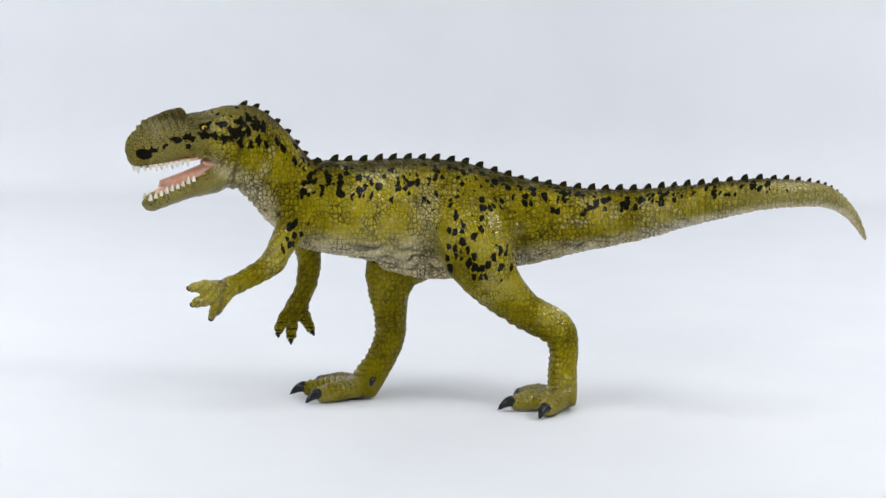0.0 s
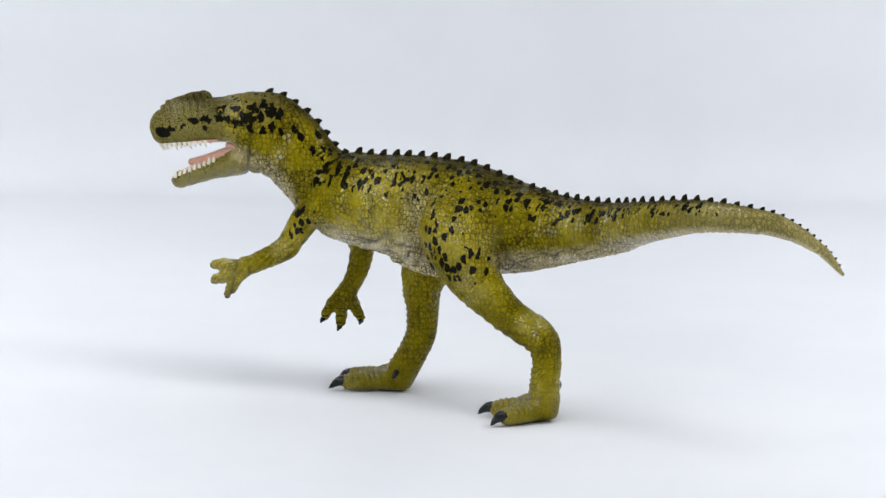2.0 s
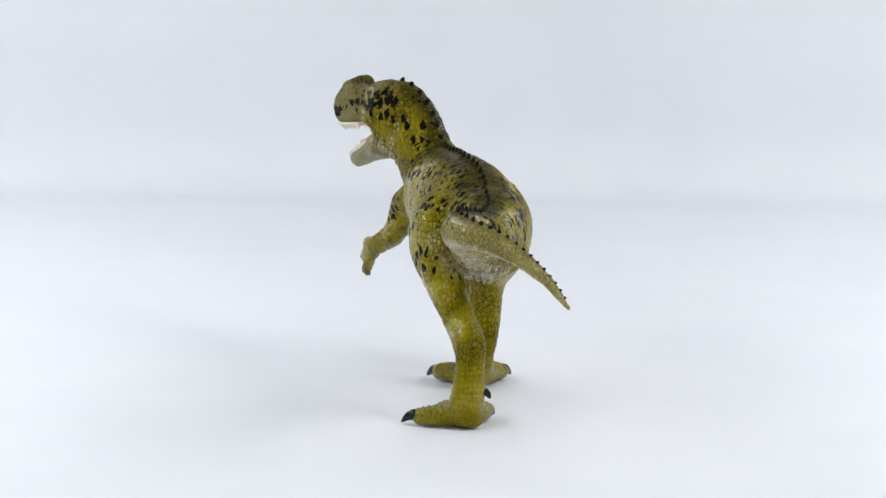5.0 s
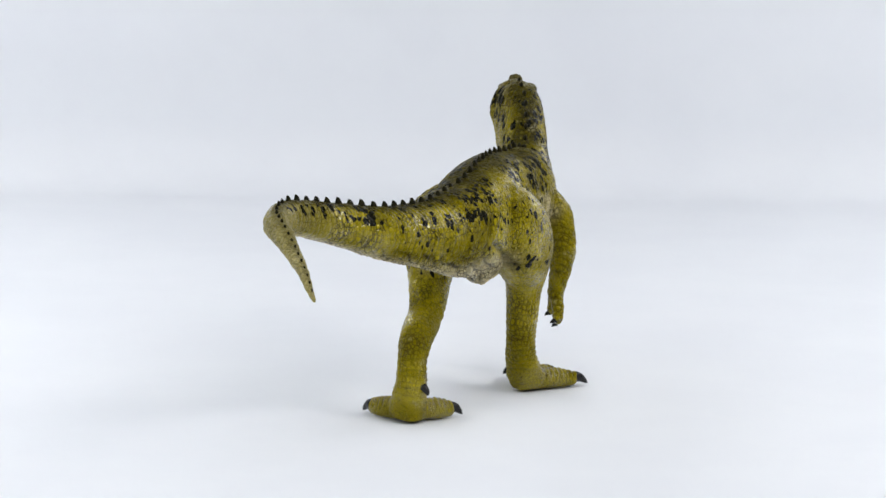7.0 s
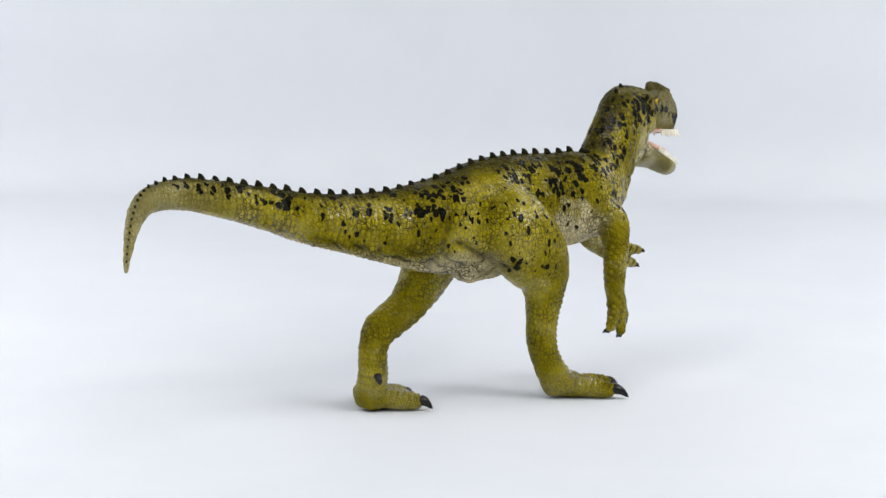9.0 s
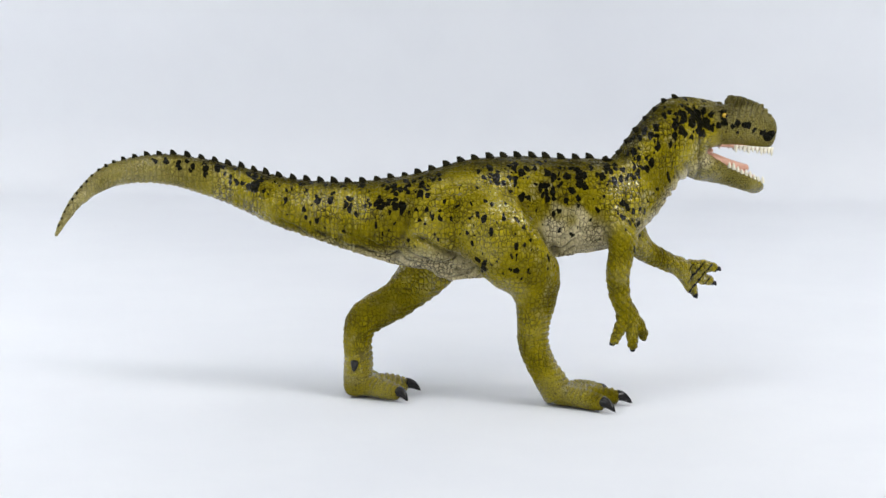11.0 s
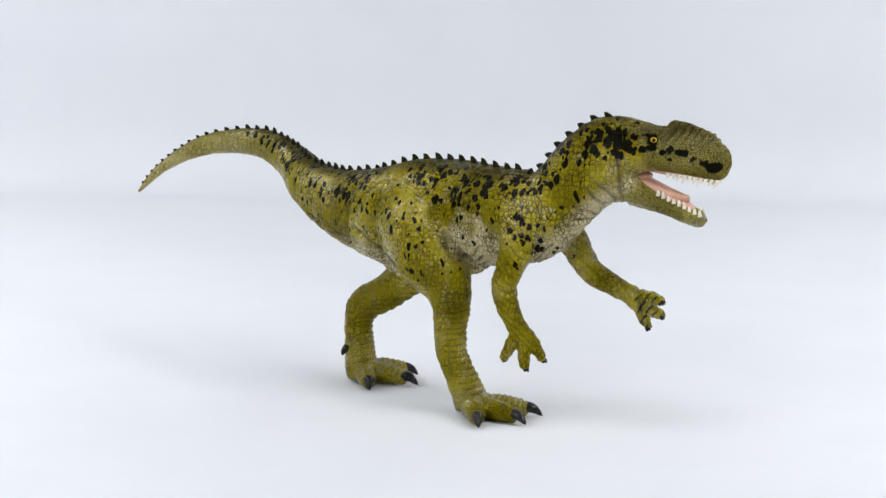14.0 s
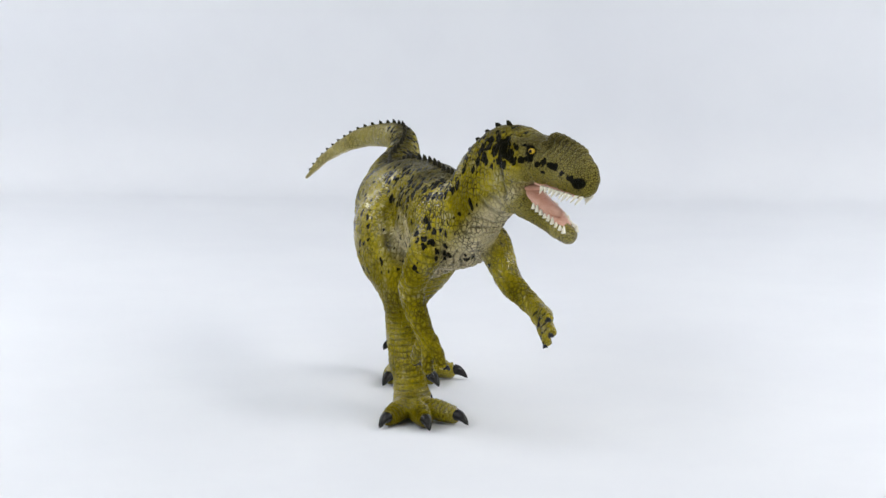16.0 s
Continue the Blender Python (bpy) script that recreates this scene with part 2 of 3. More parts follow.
def digit(a, b, c, r0, r1):
    """A toe or finger that bends at b."""
    a, b, c = Vector(a), Vector(b), Vector(c)
    return [(*p, r, r) for p, r in ((a, r0), (a.lerp(b, 0.6), r0 * 0.93), (b, (r0 + r1) * 0.52), (b.lerp(c, 0.6), r1 * 1.05), (c, r1 * 0.85))]


TOES_L = {"middle": ((31.5, -4.8, 3.6), (24, -6.9, 3.3), (17.6, -8.6, 2.5)), "outer": ((32, -6.5, 3.6), (29.8, -12.8, 3.3), (27.0, -18.2, 2.5)),
          "inner": ((31, -3.8, 3.6), (25.4, 1.2, 3.3), (20.6, 4.4, 2.5))}
TOES_R = {"middle": ((-28, 9.6, 3.6), (-37.5, 10.0, 3.2), (-46.0, 10.2, 2.5)), "inner": ((-28, 8.8, 3.6), (-35.6, 3.2, 3.3), (-41.4, -0.4, 2.5)),
          "outer": ((-28, 10.6, 3.6), (-35.0, 16, 3.3), (-40.5, 20.4, 2.5))}
TIPS_L = {"middle": (12.9, -9.7, 0.5), "outer": (25.2, -22.4, 0.5), "inner": (17.7, 7.2, 0.5)}
TIPS_R = {"middle": (-50.8, 10.2, 0.5), "inner": (-45.4, -3.1, 0.5), "outer": (-44.2, 23.9, 0.5)}
FINGERS_L = [((-70.5, -17.8, 38.4), (-75, -17.5, 38.7), (-79.4, -17.2, 38.0)), ((-71, -18, 36.6), (-74.6, -18.3, 34.7), (-78.3, -18.4, 33.3)),
             ((-68.8, -18, 35.8), (-71.2, -18.2, 32.4), (-73.0, -18.4, 29.2))]
FTIPS_L = [(-80.6, -15.9, 37.2), (-79.4, -17.0, 32.4), (-73.4, -17.2, 28.2)]
FINGERS_R = [((-48, 11.2, 28.4), (-46.0, 12.6, 23.8), (-44.3, 13.6, 20.0)), ((-49.4, 11.0, 27.8), (-50.1, 11.0, 22.2), (-50.5, 11.0, 17.8)),
             ((-50.2, 10.0, 28.2), (-52.8, 8.6, 23.8), (-54.3, 7.4, 20.4))]
FTIPS_R = [(-43.3, 10.9, 18.7), (-50.3, 8.9, 16.2), (-54.0, 5.0, 19.0)]


def spline(rings, n):
    """Catmull-Rom through the rings."""
    a = np.array(rings, float)
    p = np.vstack([2 * a[0] - a[1], a, 2 * a[-1] - a[-2]])
    out = []
    for k in range(1, len(p) - 2):
        for u in np.linspace(0, 1, n, endpoint=False):
            out.append(0.5 * (2 * p[k] + (p[k + 1] - p[k - 1]) * u + (2 * p[k - 1] - 5 * p[k] + 4 * p[k + 1] - p[k + 2]) * u * u
                              + (3 * p[k] - p[k - 1] - 3 * p[k + 1] + p[k + 2]) * u ** 3))
    out.append(a[-1])
    out = np.array(out)
    out[:, 3:] = np.maximum(out[:, 3:], 0.25)
    return out


def frames_of(path, axis=(0.0, 0.0, 1.0)):
    """Tangent, side and up at each ring; up leans to the axis."""
    c = path[:, :3]
    t = np.gradient(c, axis=0)
    t /= np.linalg.norm(t, axis=1)[:, None] + 1e-9
    side = np.cross(t, np.tile(np.array(axis, float), (len(c), 1)))
    side /= np.linalg.norm(side, axis=1)[:, None]
    up = np.cross(side, t)
    return t, side, up


def tube(bm, rings, n=5, seg=24, taper=0.0, axis=(0, 0, 1), square=1.0):
    path = spline(rings, n)
    t, side, up = frames_of(path, axis)
    loops = []
    for k, ring in enumerate(path):
        row = []
        for a in np.linspace(0, 2 * math.pi, seg, endpoint=False):
            w = ring[3] * math.copysign(abs(math.sin(a)) ** square, math.sin(a)) * (1 - taper * math.cos(a))
            p = ring[:3] + side[k] * w + up[k] * ring[4] * math.cos(a)
            row.append(bm.verts.new(p * MM))
        loops.append(row)
    for p, q in zip(loops, loops[1:]):
        for k in range(seg):
            bm.faces.new((p[k], p[(k + 1) % seg], q[(k + 1) % seg], q[k]))
    for row, end in ((loops[0], 0), (loops[-1], -1)):
        tip = bm.verts.new((path[end][:3] + (t[end] if end else -t[0]) * min(path[end][3:]) * 0.6) * MM)
        for k in range(seg):
            bm.faces.new((row[k], row[(k + 1) % seg], tip))
    return path, up


GROUPS = {}


def form(bm, group, rings, taper=0.0, n=5, axis=(0, 0, 1), square=1.0):
    path, up = tube(bm, rings, n, 24, taper, axis, square)
    GROUPS.setdefault(group, []).append((path, up))


def smooth(x, lo, hi):
    u = np.clip((x - lo) / (hi - lo), 0, 1)
    return u * u * (3 - 2 * u)


def turned_head(co):
    """The snout turns a little further to the toy's left than the neck, the lower jaw a little less."""
    co = np.array(co)
    turn = -0.08 + 0.115 * smooth(co[..., 2], 0.072, 0.077)
    co[..., 1] -= turn * np.maximum(0, -0.070 - co[..., 0]) * (co[..., 2] > 0.055)
    return co


def build_skin():
    """All limbs and the trunk grown together into one hide, then told apart by the nearest limb."""
    bm = bmesh.new()
    form(bm, "torso", TORSO, 0.06, square=0.82)
    form(bm, "neck", NECK, 0.0, square=0.88)
    form(bm, "tail", TAIL, 0.06, square=0.9)
    form(bm, "head", SKULL, 0.12)
    form(bm, "head", CREST)
    for s in (-1, 1):
        brow = [Vector((-74, -13.2, 88.7)) + FORE * d + SIDE * s * w for d, w in ((-4.5, 4.4), (-1.5, 5.0), (2, 4.8), (5, 3.8), (8, 2.8))]
        form(bm, "head", [(*p, 1.3, 1.3) for p in brow])
        cheek = [Vector((-70, -11.7, 80)) + FORE * d + SIDE * s * w for d, w in ((-1, 5.0), (2, 5.6), (6, 4.6))]
        form(bm, "head", [(*p, 2.2, 3.2) for p in cheek])
    form(bm, "lower_jaw", JAW, -0.1)
    form(bm, "left_leg", LEG_L, axis=(-1, 0, 0))
    form(bm, "right_leg", LEG_R, axis=(-1, 0, 0))
    form(bm, "left_arm", ARM_L, axis=(0, 1, 0))
    form(bm, "right_arm", ARM_R, axis=(0, 1, 0))
    for toes, g in ((TOES_L, "left_leg"), (TOES_R, "right_leg")):
        for a, b, c in toes.values():
            form(bm, g, digit(a, b, c, 3.4, 2.6))
    form(bm, "left_leg", digit((33.2, -2.6, 14), (33.6, -0.6, 12.6), (33.9, 0.9, 11.2), 2.8, 1.6))
    form(bm, "right_leg", digit((-24.0, 8.6, 10.5), (-24.6, 7.2, 8.8), (-25.0, 5.9, 7.4), 2.4, 1.4))
    for fingers, g in ((FINGERS_L, "left_arm"), (FINGERS_R, "right_arm")):
        for a, b, c in fingers:
            form(bm, g, digit(a, b, c, 2.05, 1.6), axis=(0, 1, 0))
    tube(bm, [(-22, 1, 46, 6, 4), (-10, 2, 43.6, 7, 4.6), (0, 5, 42.8, 6, 4.2), (5, 7, 41.6, 3.4, 3.2), (9, 7, 42.4, 3, 2.8)])
    tube(bm, [(6, 6.5, 44.5, 5, 4), (20, 5.4, 47.8, 6.2, 5), (34, 3.9, 51.4, 6.0, 4.8), (48, 0.4, 55.2, 5.2, 4.4), (60, -5.2, 58.6, 4.2, 3.6), (68, -9, 61, 3, 3)])
    bmesh.ops.recalc_face_normals(bm, faces=bm.faces)
    me = bpy.data.meshes.new("rough_form")
    bm.to_mesh(me)
    bm.free()
    ob = new("rough_form", me)
    re = ob.modifiers.new("grow", "REMESH")
    re.mode, re.voxel_size = "VOXEL", VOXEL
    sm = ob.modifiers.new("soften", "SMOOTH")
    sm.factor, sm.iterations = 0.5, 5
    done = ob.evaluated_get(bpy.context.evaluated_depsgraph_get()).to_mesh()
    v = np.empty(len(done.vertices) * 3)
    done.vertices.foreach_get("co", v)
    v = v.reshape(-1, 3)
    quads = np.empty(len(done.loops), int)
    done.loops.foreach_get("vertex_index", quads)
    sizes = np.empty(len(done.polygons), int)
    done.polygons.foreach_get("loop_total", sizes)
    assert (sizes == 4).all()
    bpy.data.objects.remove(ob)
    return v, quads.reshape(-1, 4)


def normals_of(v, q):
    n = np.cross(v[q[:, 2]] - v[q[:, 0]], v[q[:, 3]] - v[q[:, 1]])
    out = np.zeros_like(v)
    for k in range(4):
        np.add.at(out, q[:, k], n)
    return out / (np.linalg.norm(out, axis=1)[:, None] + 1e-12)


# black daubs on the side of the head: ahead of the eye, height, half length, half height (millimetres)
BLOTCHES = [(8.2, 83.2, 1.9, 1.3), (5.2, 84.0, 1.1, 1.4), (3.3, 83.2, 0.9, 1.1), (4.7, 81.0, 0.9, 0.8), (11.9, 81.3, 0.9, 0.8), (15.4, 80.4, 1.6, 0.9),
            (0.4, 84.4, 1.2, 1.2), (-2.4, 84.2, 1.5, 1.1), (-1.4, 87.9, 1.1, 0.7), (-5.0, 87.4, 1.5, 1.3), (-7.2, 84.6, 1.6, 2.0), (-10.2, 88.0, 1.7, 1.4),
            (-9.8, 85.2, 1.5, 1.9), (-9.4, 81.9, 1.3, 1.5), (-12.9, 85.4, 1.2, 2.0), (-13.2, 89.0, 1.2, 1.4), (-15.8, 87.0, 1.4, 2.3), (-13.4, 81.2, 1.0, 1.2),
            (-16.4, 83.0, 1.2, 1.5), (-18.8, 85.2, 1.2, 1.9), (-5.2, 83.0, 1.0, 1.4)]


def paint_masks(v, n):
    """Which limb each point belongs to, and how the paint lies on it."""
    mm = v * 1000
    names = list(GROUPS)
    near = np.full((len(v), len(names)), 1e9)
    height = np.zeros((len(v), len(names)))
    for k, name in enumerate(names):
        for path, up in GROUPS[name]:
            for lo in range(0, len(v), 40000):
                p = mm[lo:lo + 40000, None, :] - path[None, :, :3]
                d = np.linalg.norm(p, axis=2) / np.maximum(path[None, :, 3:].mean(2), 1.0)
                j = d.argmin(1)
                i = np.arange(len(j))
                best = d[i, j]
                part_of = near[lo:lo + 40000, k] > best
                h = (p[i, j] * up[j]).sum(1) / path[j, 4]
                near[lo:lo + 40000, k][part_of] = best[part_of]
                height[lo:lo + 40000, k][part_of] = h[part_of]
    owner = near.argmin(1)
    trunk = [names.index(k) for k in ("torso", "neck", "tail")]
    limbs = [names.index(k) for k in ("left_leg", "right_leg", "left_arm", "right_arm")]
    w = np.exp(-9 * near[:, trunk])
    up = (w * height[:, trunk]).sum(1) / (w.sum(1) + 1e-30)
    limb = smooth(near[:, trunk].min(1) - near[:, limbs].min(1), -0.25, 0.35)
    head = smooth(near[:, trunk].min(1) - near[:, [names.index("head"), names.index("lower_jaw")]].min(1), -0.1, 0.3)
    x, y, z = mm.T
    ahead = (mm - (-77.5, -14.3, 84)) @ np.array(FORE)
    wide = (mm - (-77.5, -14.3, 84)) @ np.array(SIDE)
    on = (1 - limb) * (1 - head)
    patch = np.array([noise.noise(Vector(p) * 0.22) for p in mm])
    rib = np.exp(-((x + 30) / 13) ** 2) * (y > 0)
    groin = np.maximum(np.exp(-(((x + 9) / 3.2) ** 2 + ((z - 60 + 0.5 * (x + 9)) / 8) ** 2)),
                       1.7 * np.exp(-(((x + 13) / 7) ** 2 + ((z - 49 - 0.25 * (x + 13)) / 5) ** 2))) * (y < 0) * on
    far_side = smooth(n[:, 1], -0.2, 0.2) * smooth(x, 14, 30)
    masks = {
        "dark": np.maximum(on * smooth(up, 0.70, 0.97) * (1 - 0.6 * smooth(x, 90, 112)),
                           0.65 * head * smooth(z, 87.5, 90.0) * (1 - smooth(-x, 88, 93))),
        "pale": np.maximum.reduce([on * smooth(-up + (0.55 + 0.5 * patch) * rib - 0.32 * far_side, 0.36, 0.86), 0.2 * smooth(x, 108, 122) * on, 0.5 * groin]),
        "spots": np.maximum(on * smooth(up, 0.0, 0.4) * (1 - 0.4 * smooth(up, 0.85, 1.0)) * (1 - smooth(x, 92, 108)),
                            limb * smooth(z, 37, 44) * np.where(y < 0, 0.85, 0.7) * smooth(x, -34, -22)),
        "grey": np.maximum(head * (0.36 + 0.35 * smooth(z, 80, 87)), smooth(x, 66, 100) * on * 0.6),
        "fine": np.maximum(head, limb * smooth(-z, -13, -6)),
    }
    low = on * smooth(up, -0.75, -0.4) * (y > 0) * 0.55 * (1 - smooth(x, 50, 70))
    collar = np.exp(-((x + 47.5 - 0.35 * (z - 60)) / 4.5) ** 2) * smooth(z, 44, 52) * (1 - head)
    inner = np.where(y < 0, n[:, 1], -n[:, 1])
    arm = (near[:, limbs[2:]].min(1) < near[:, limbs[:2]].min(1)) * limb
    masks["spots"] = np.maximum.reduce([masks["spots"], low, collar * 0.95])
    eye_l, eye_r = np.linalg.norm(mm - (-75.0, -18.7, 86.4), axis=1), np.linalg.norm(mm - (-80.2, -9.9, 86.6), axis=1)
    wob = np.array([noise.noise(Vector(p) * 0.7) for p in mm])
    lump = np.array([noise.noise(Vector(p) * 0.9 + Vector((7, 3, 5))) for p in mm])
    socket = np.exp(-(np.minimum(eye_l, eye_r) / 3.3) ** 2)
    line = z - 84.6 + 0.26 * ahead
    band = np.exp(-(line / 2.1) ** 2) * smooth(ahead, -9, -5) * (1 - smooth(ahead, 11, 14)) * smooth(np.abs(wide), 2.0, 3.5)
    nostril = np.exp(-((ahead - 18.2) / 2.9) ** 2 - ((z - 79.2 + 0.15 * (18 - ahead)) / 1.9) ** 2) * smooth(np.abs(wide), 1.0, 2.2)
    nape = np.exp(-((ahead + 9.5) / 6.0) ** 4 - ((z - 85.0 - 0.25 * (ahead + 9)) / 5.0) ** 4)
    daub = np.zeros(len(v))
    for da, dz, ra, rz in BLOTCHES:
        d2 = ((ahead + 1.3 * wob - da) / ra) ** 2 + ((z + 0.9 * lump - dz) / rz) ** 2
        daub = np.maximum(daub, 0.78 * np.exp(-0.62 * d2))
    daub = daub * smooth(np.abs(wide), 1.0, 2.4)
    masks["black"] = np.maximum(head, smooth(-x, 55, 58)) * np.maximum.reduce([daub, nostril * 0.95, socket * 0.62])
    tip = np.minimum(smooth(-x, 68, 71) * (y < 0) + smooth(-z, -28, -24) * (y > 0), 1) * arm
    knuckle = 0.5 + 0.5 * np.sin(np.where(y < 0, (x * 0.8 + z * 0.6), z) * 2 * np.pi / 2.3)
    masks["black"] = np.maximum(masks["black"], tip * smooth(inner, 0.2, 0.6) * smooth(knuckle, 0.55, 0.85) * 0.5)
    masks["spots"] = np.maximum(masks["spots"], np.maximum(head, 0.9 * smooth(-x, 54, 60)) * 0.78 * nape)
    masks["up"] = np.clip(up, -1, 1)
    masks["limb"] = limb
    masks["plain"] = on * smooth(x, 70, 96)
    return owner, names, masks


VOXEL = 0.00045


def relief(v, n, owner, names, masks):
    """Folds, scutes and lumps modelled into the hide, in millimetres; their grooves are coloured darker."""
    mm = v * 1000
    x, y, z = mm.T
    up, limb = masks["up"], masks["limb"]
    wob = np.array([noise.noise(Vector(p) * 0.16) for p in mm])
    lump = np.array([noise.noise(Vector(p) * 0.45) for p in mm])
    pebble = np.array([noise.noise(Vector(p) * 1.1) for p in mm])
    h = 0.24 * lump + 0.12 * pebble
    groove = np.zeros(len(v))

    def own(*k):
        return np.isin(owner, [names.index(j) for j in k])

    def fold(where, depth, phase, period, wash):
        wave = np.sin(phase * 2 * np.pi / period)
        h[:] += depth * where * wave
        groove[:] = np.maximum(groove, wash * where * smooth(-wave, 0.35, 0.95))

    along = x * 0.75 - z * 0.66
    ahead = (mm - (-77.5, -14.3, 84)) @ np.array(FORE)
    throat = own("neck", "head", "lower_jaw") * smooth(-up, 0.1, 0.5) * np.exp(-((x + 65) / 6.5) ** 2)
    fold(throat, 0.42, along + 3.2 * wob, 3.2, 0.7)
    belly = own("torso", "tail") * smooth(-up, 0.35, 0.7) * (1 - smooth(x, 55, 70))
    fold(belly, 0.42, y + 0.08 * x + 2.6 * wob, 2.6, 0.95)
    crest = own("head") * smooth(z, 84.0, 87.0) * smooth(-x, 80, 83) * (1 - smooth(n[:, 2], 0.75, 0.97))
    fold(crest, 0.34, x * 0.9 + 0.35 * z + 0.5 * wob, 1.9, 0.8)
    shin = own("left_leg", "right_leg") * smooth(-z, -38, -30) * smooth(z, 4, 8)
    fold(shin * smooth(-n[:, 0], 0.1, 0.5), 0.2, z + 0.7 * wob + 0.15 * y, 1.8, 0.8)
    fold(shin * smooth(n[:, 0], -0.4, 0.2), 0.06, z + 1.6 * wob, 1.9, 0.4)
    hx, hy = np.where(own("left_leg"), 32.0, -27.0), np.where(own("left_leg"), -4.5, 9.5)
    toe = own("left_leg", "right_leg") * smooth(-z, -8.5, -6.5) * smooth(n[:, 2], 0.0, 0.4)
    fold(toe, 0.24, np.hypot(x - hx, y - hy) + 0.4 * wob, 1.7, 0.8)
    fold(own("tail") * smooth(x, 20, 40) * (1 - smooth(x, 100, 115)), 0.12, x + 0.9 * wob, 1.9, 0.6)
    flank = own("torso") * smooth(up, -0.7, -0.1) * (1 - smooth(up, 0.5, 0.8))
    fold(flank, 0.2, x + 0.5 * z + 3.5 * wob, 7.5, 0.25)
    fold(own("left_arm", "right_arm"), 0.1, along + 1.2 * wob, 1.7, 0.6)
    # crease behind the jaw, and behind the left thigh
    jaw = np.exp(-((ahead + 9.3 + 0.12 * (z - 76)) / 0.7) ** 2) * smooth(-z, -84, -80) * smooth(-x, 60, 63)
    haunch = np.exp(-((x - 19.5 + 0.25 * (z - 55)) / 1.3) ** 2) * smooth(-up, -0.45, 0.0) * own("torso", "tail", "left_leg") * (z > 44)
    # creases round the right thigh: against the ribs, and under the root of the tail
    right = (y > 0) * own("torso", "tail", "right_leg")
    rib_line = np.exp(-((x + 17 + 0.6 * (62 - z) + 1.2 * wob) / 1.1) ** 2) * smooth(z, 45, 48) * (1 - smooth(z, 61, 66)) * right
    rump_line = np.exp(-((z - 42.5 - 0.52 * (x + 3) + wob) / 1.1) ** 2) * smooth(x, -6, -2) * (1 - smooth(x, 14, 20)) * right
    groin_line = np.exp(-((x + 4.5 + 0.55 * (z - 50) + wob) / 1.0) ** 2) * smooth(z, 42, 46) * (1 - smooth(z, 60, 68)) * (y < 0) * own("torso", "left_leg")
    h -= 0.7 * jaw + 0.7 * haunch + 1.3 * rib_line + 1.4 * rump_line + 0.35 * groin_line
    groove = np.maximum.reduce([groove, 0.85 * jaw, 0.8 * haunch, 0.9 * rib_line, 0.9 * rump_line, 0.3 * groin_line])
    # wrinkled skin in the left groin, and wrinkles fanning out behind the left thigh
    pleat = np.exp(-(((x + 11) / 7) ** 2 + ((z - 48) / 5) ** 2)) * (y < 0) * own("torso", "left_leg")
    fan = np.exp(-(((x - 19) / 6) ** 2 + ((z - 54) / 8) ** 2)) * (y < 0) * own("torso", "tail", "left_leg")
    for where, depth, phase, period, wash in ((pleat, 0.3, z - 0.25 * x + 2.5 * wob, 1.9, 0.85), (fan, 0.28, np.degrees(np.arctan2(z - 56, x - 8)) / 11 + wob, 1.0, 0.7)):
        wave = np.sin(phase * 2 * np.pi / period)
        h += depth * where * wave
        groove = np.maximum(groove, wash * where * smooth(-wave, 0.35, 0.95))
    masks["groove"] = groove
    return h * (1 - smooth(-z, -2.0, -0.5))


figure = tagged(new("toy_dinosaur"), "painted olive-green plastic toy dinosaur with black blotches, jaws open", "toy dinosaur")
MEMBERS = {}


def piece(name, v, q, n, masks, label):
    used = np.unique(q)
    at = np.full(len(v), -1)
    at[used] = np.arange(len(used))
    me = bpy.data.meshes.new(name)
    me.vertices.add(len(used))
    me.vertices.foreach_set("co", v[used].ravel())
    me.loops.add(q.size)
    me.loops.foreach_set("vertex_index", at[q].ravel())
    me.polygons.add(len(q))
    me.polygons.foreach_set("loop_start", np.arange(0, q.size, 4))
    me.polygons.foreach_set("use_smooth", np.ones(len(q), bool))
    me.update(calc_edges=True)
    me.validate()
    for key, m in masks.items():
        me.attributes.new(key, "FLOAT", "POINT").data.foreach_set("value", m[used].astype(np.float32))
    me.normals_split_custom_set_from_vertices(n[used])
    me.materials.append(SKIN)
    ob = new(name, me)
    ob.parent = figure
    MEMBERS[name] = tagged(ob, label)


def make_figure():
    v, q = build_skin()
    v[:, 2] = np.maximum(v[:, 2], 0.0)
    n = normals_of(v, q)
    owner, names, masks = paint_masks(v, n)
    v += n * relief(v, n, owner, names, masks)[:, None] * MM
    v[:, 2] = np.maximum(v[:, 2], 0.0)
    v = turned_head(v)
    n = normals_of(v, q)
    of = owner[q[:, 0]]
    labels = {"torso": "olive trunk with black blotches and a pale belly", "head": "grey-olive head with a black-patched snout",
              "tail": "tapering tail, paler towards its tip"}
    for k, name in enumerate(names):
        piece(name, v, q[of == k], n, masks, labels.get(name, ""))


make_figure()


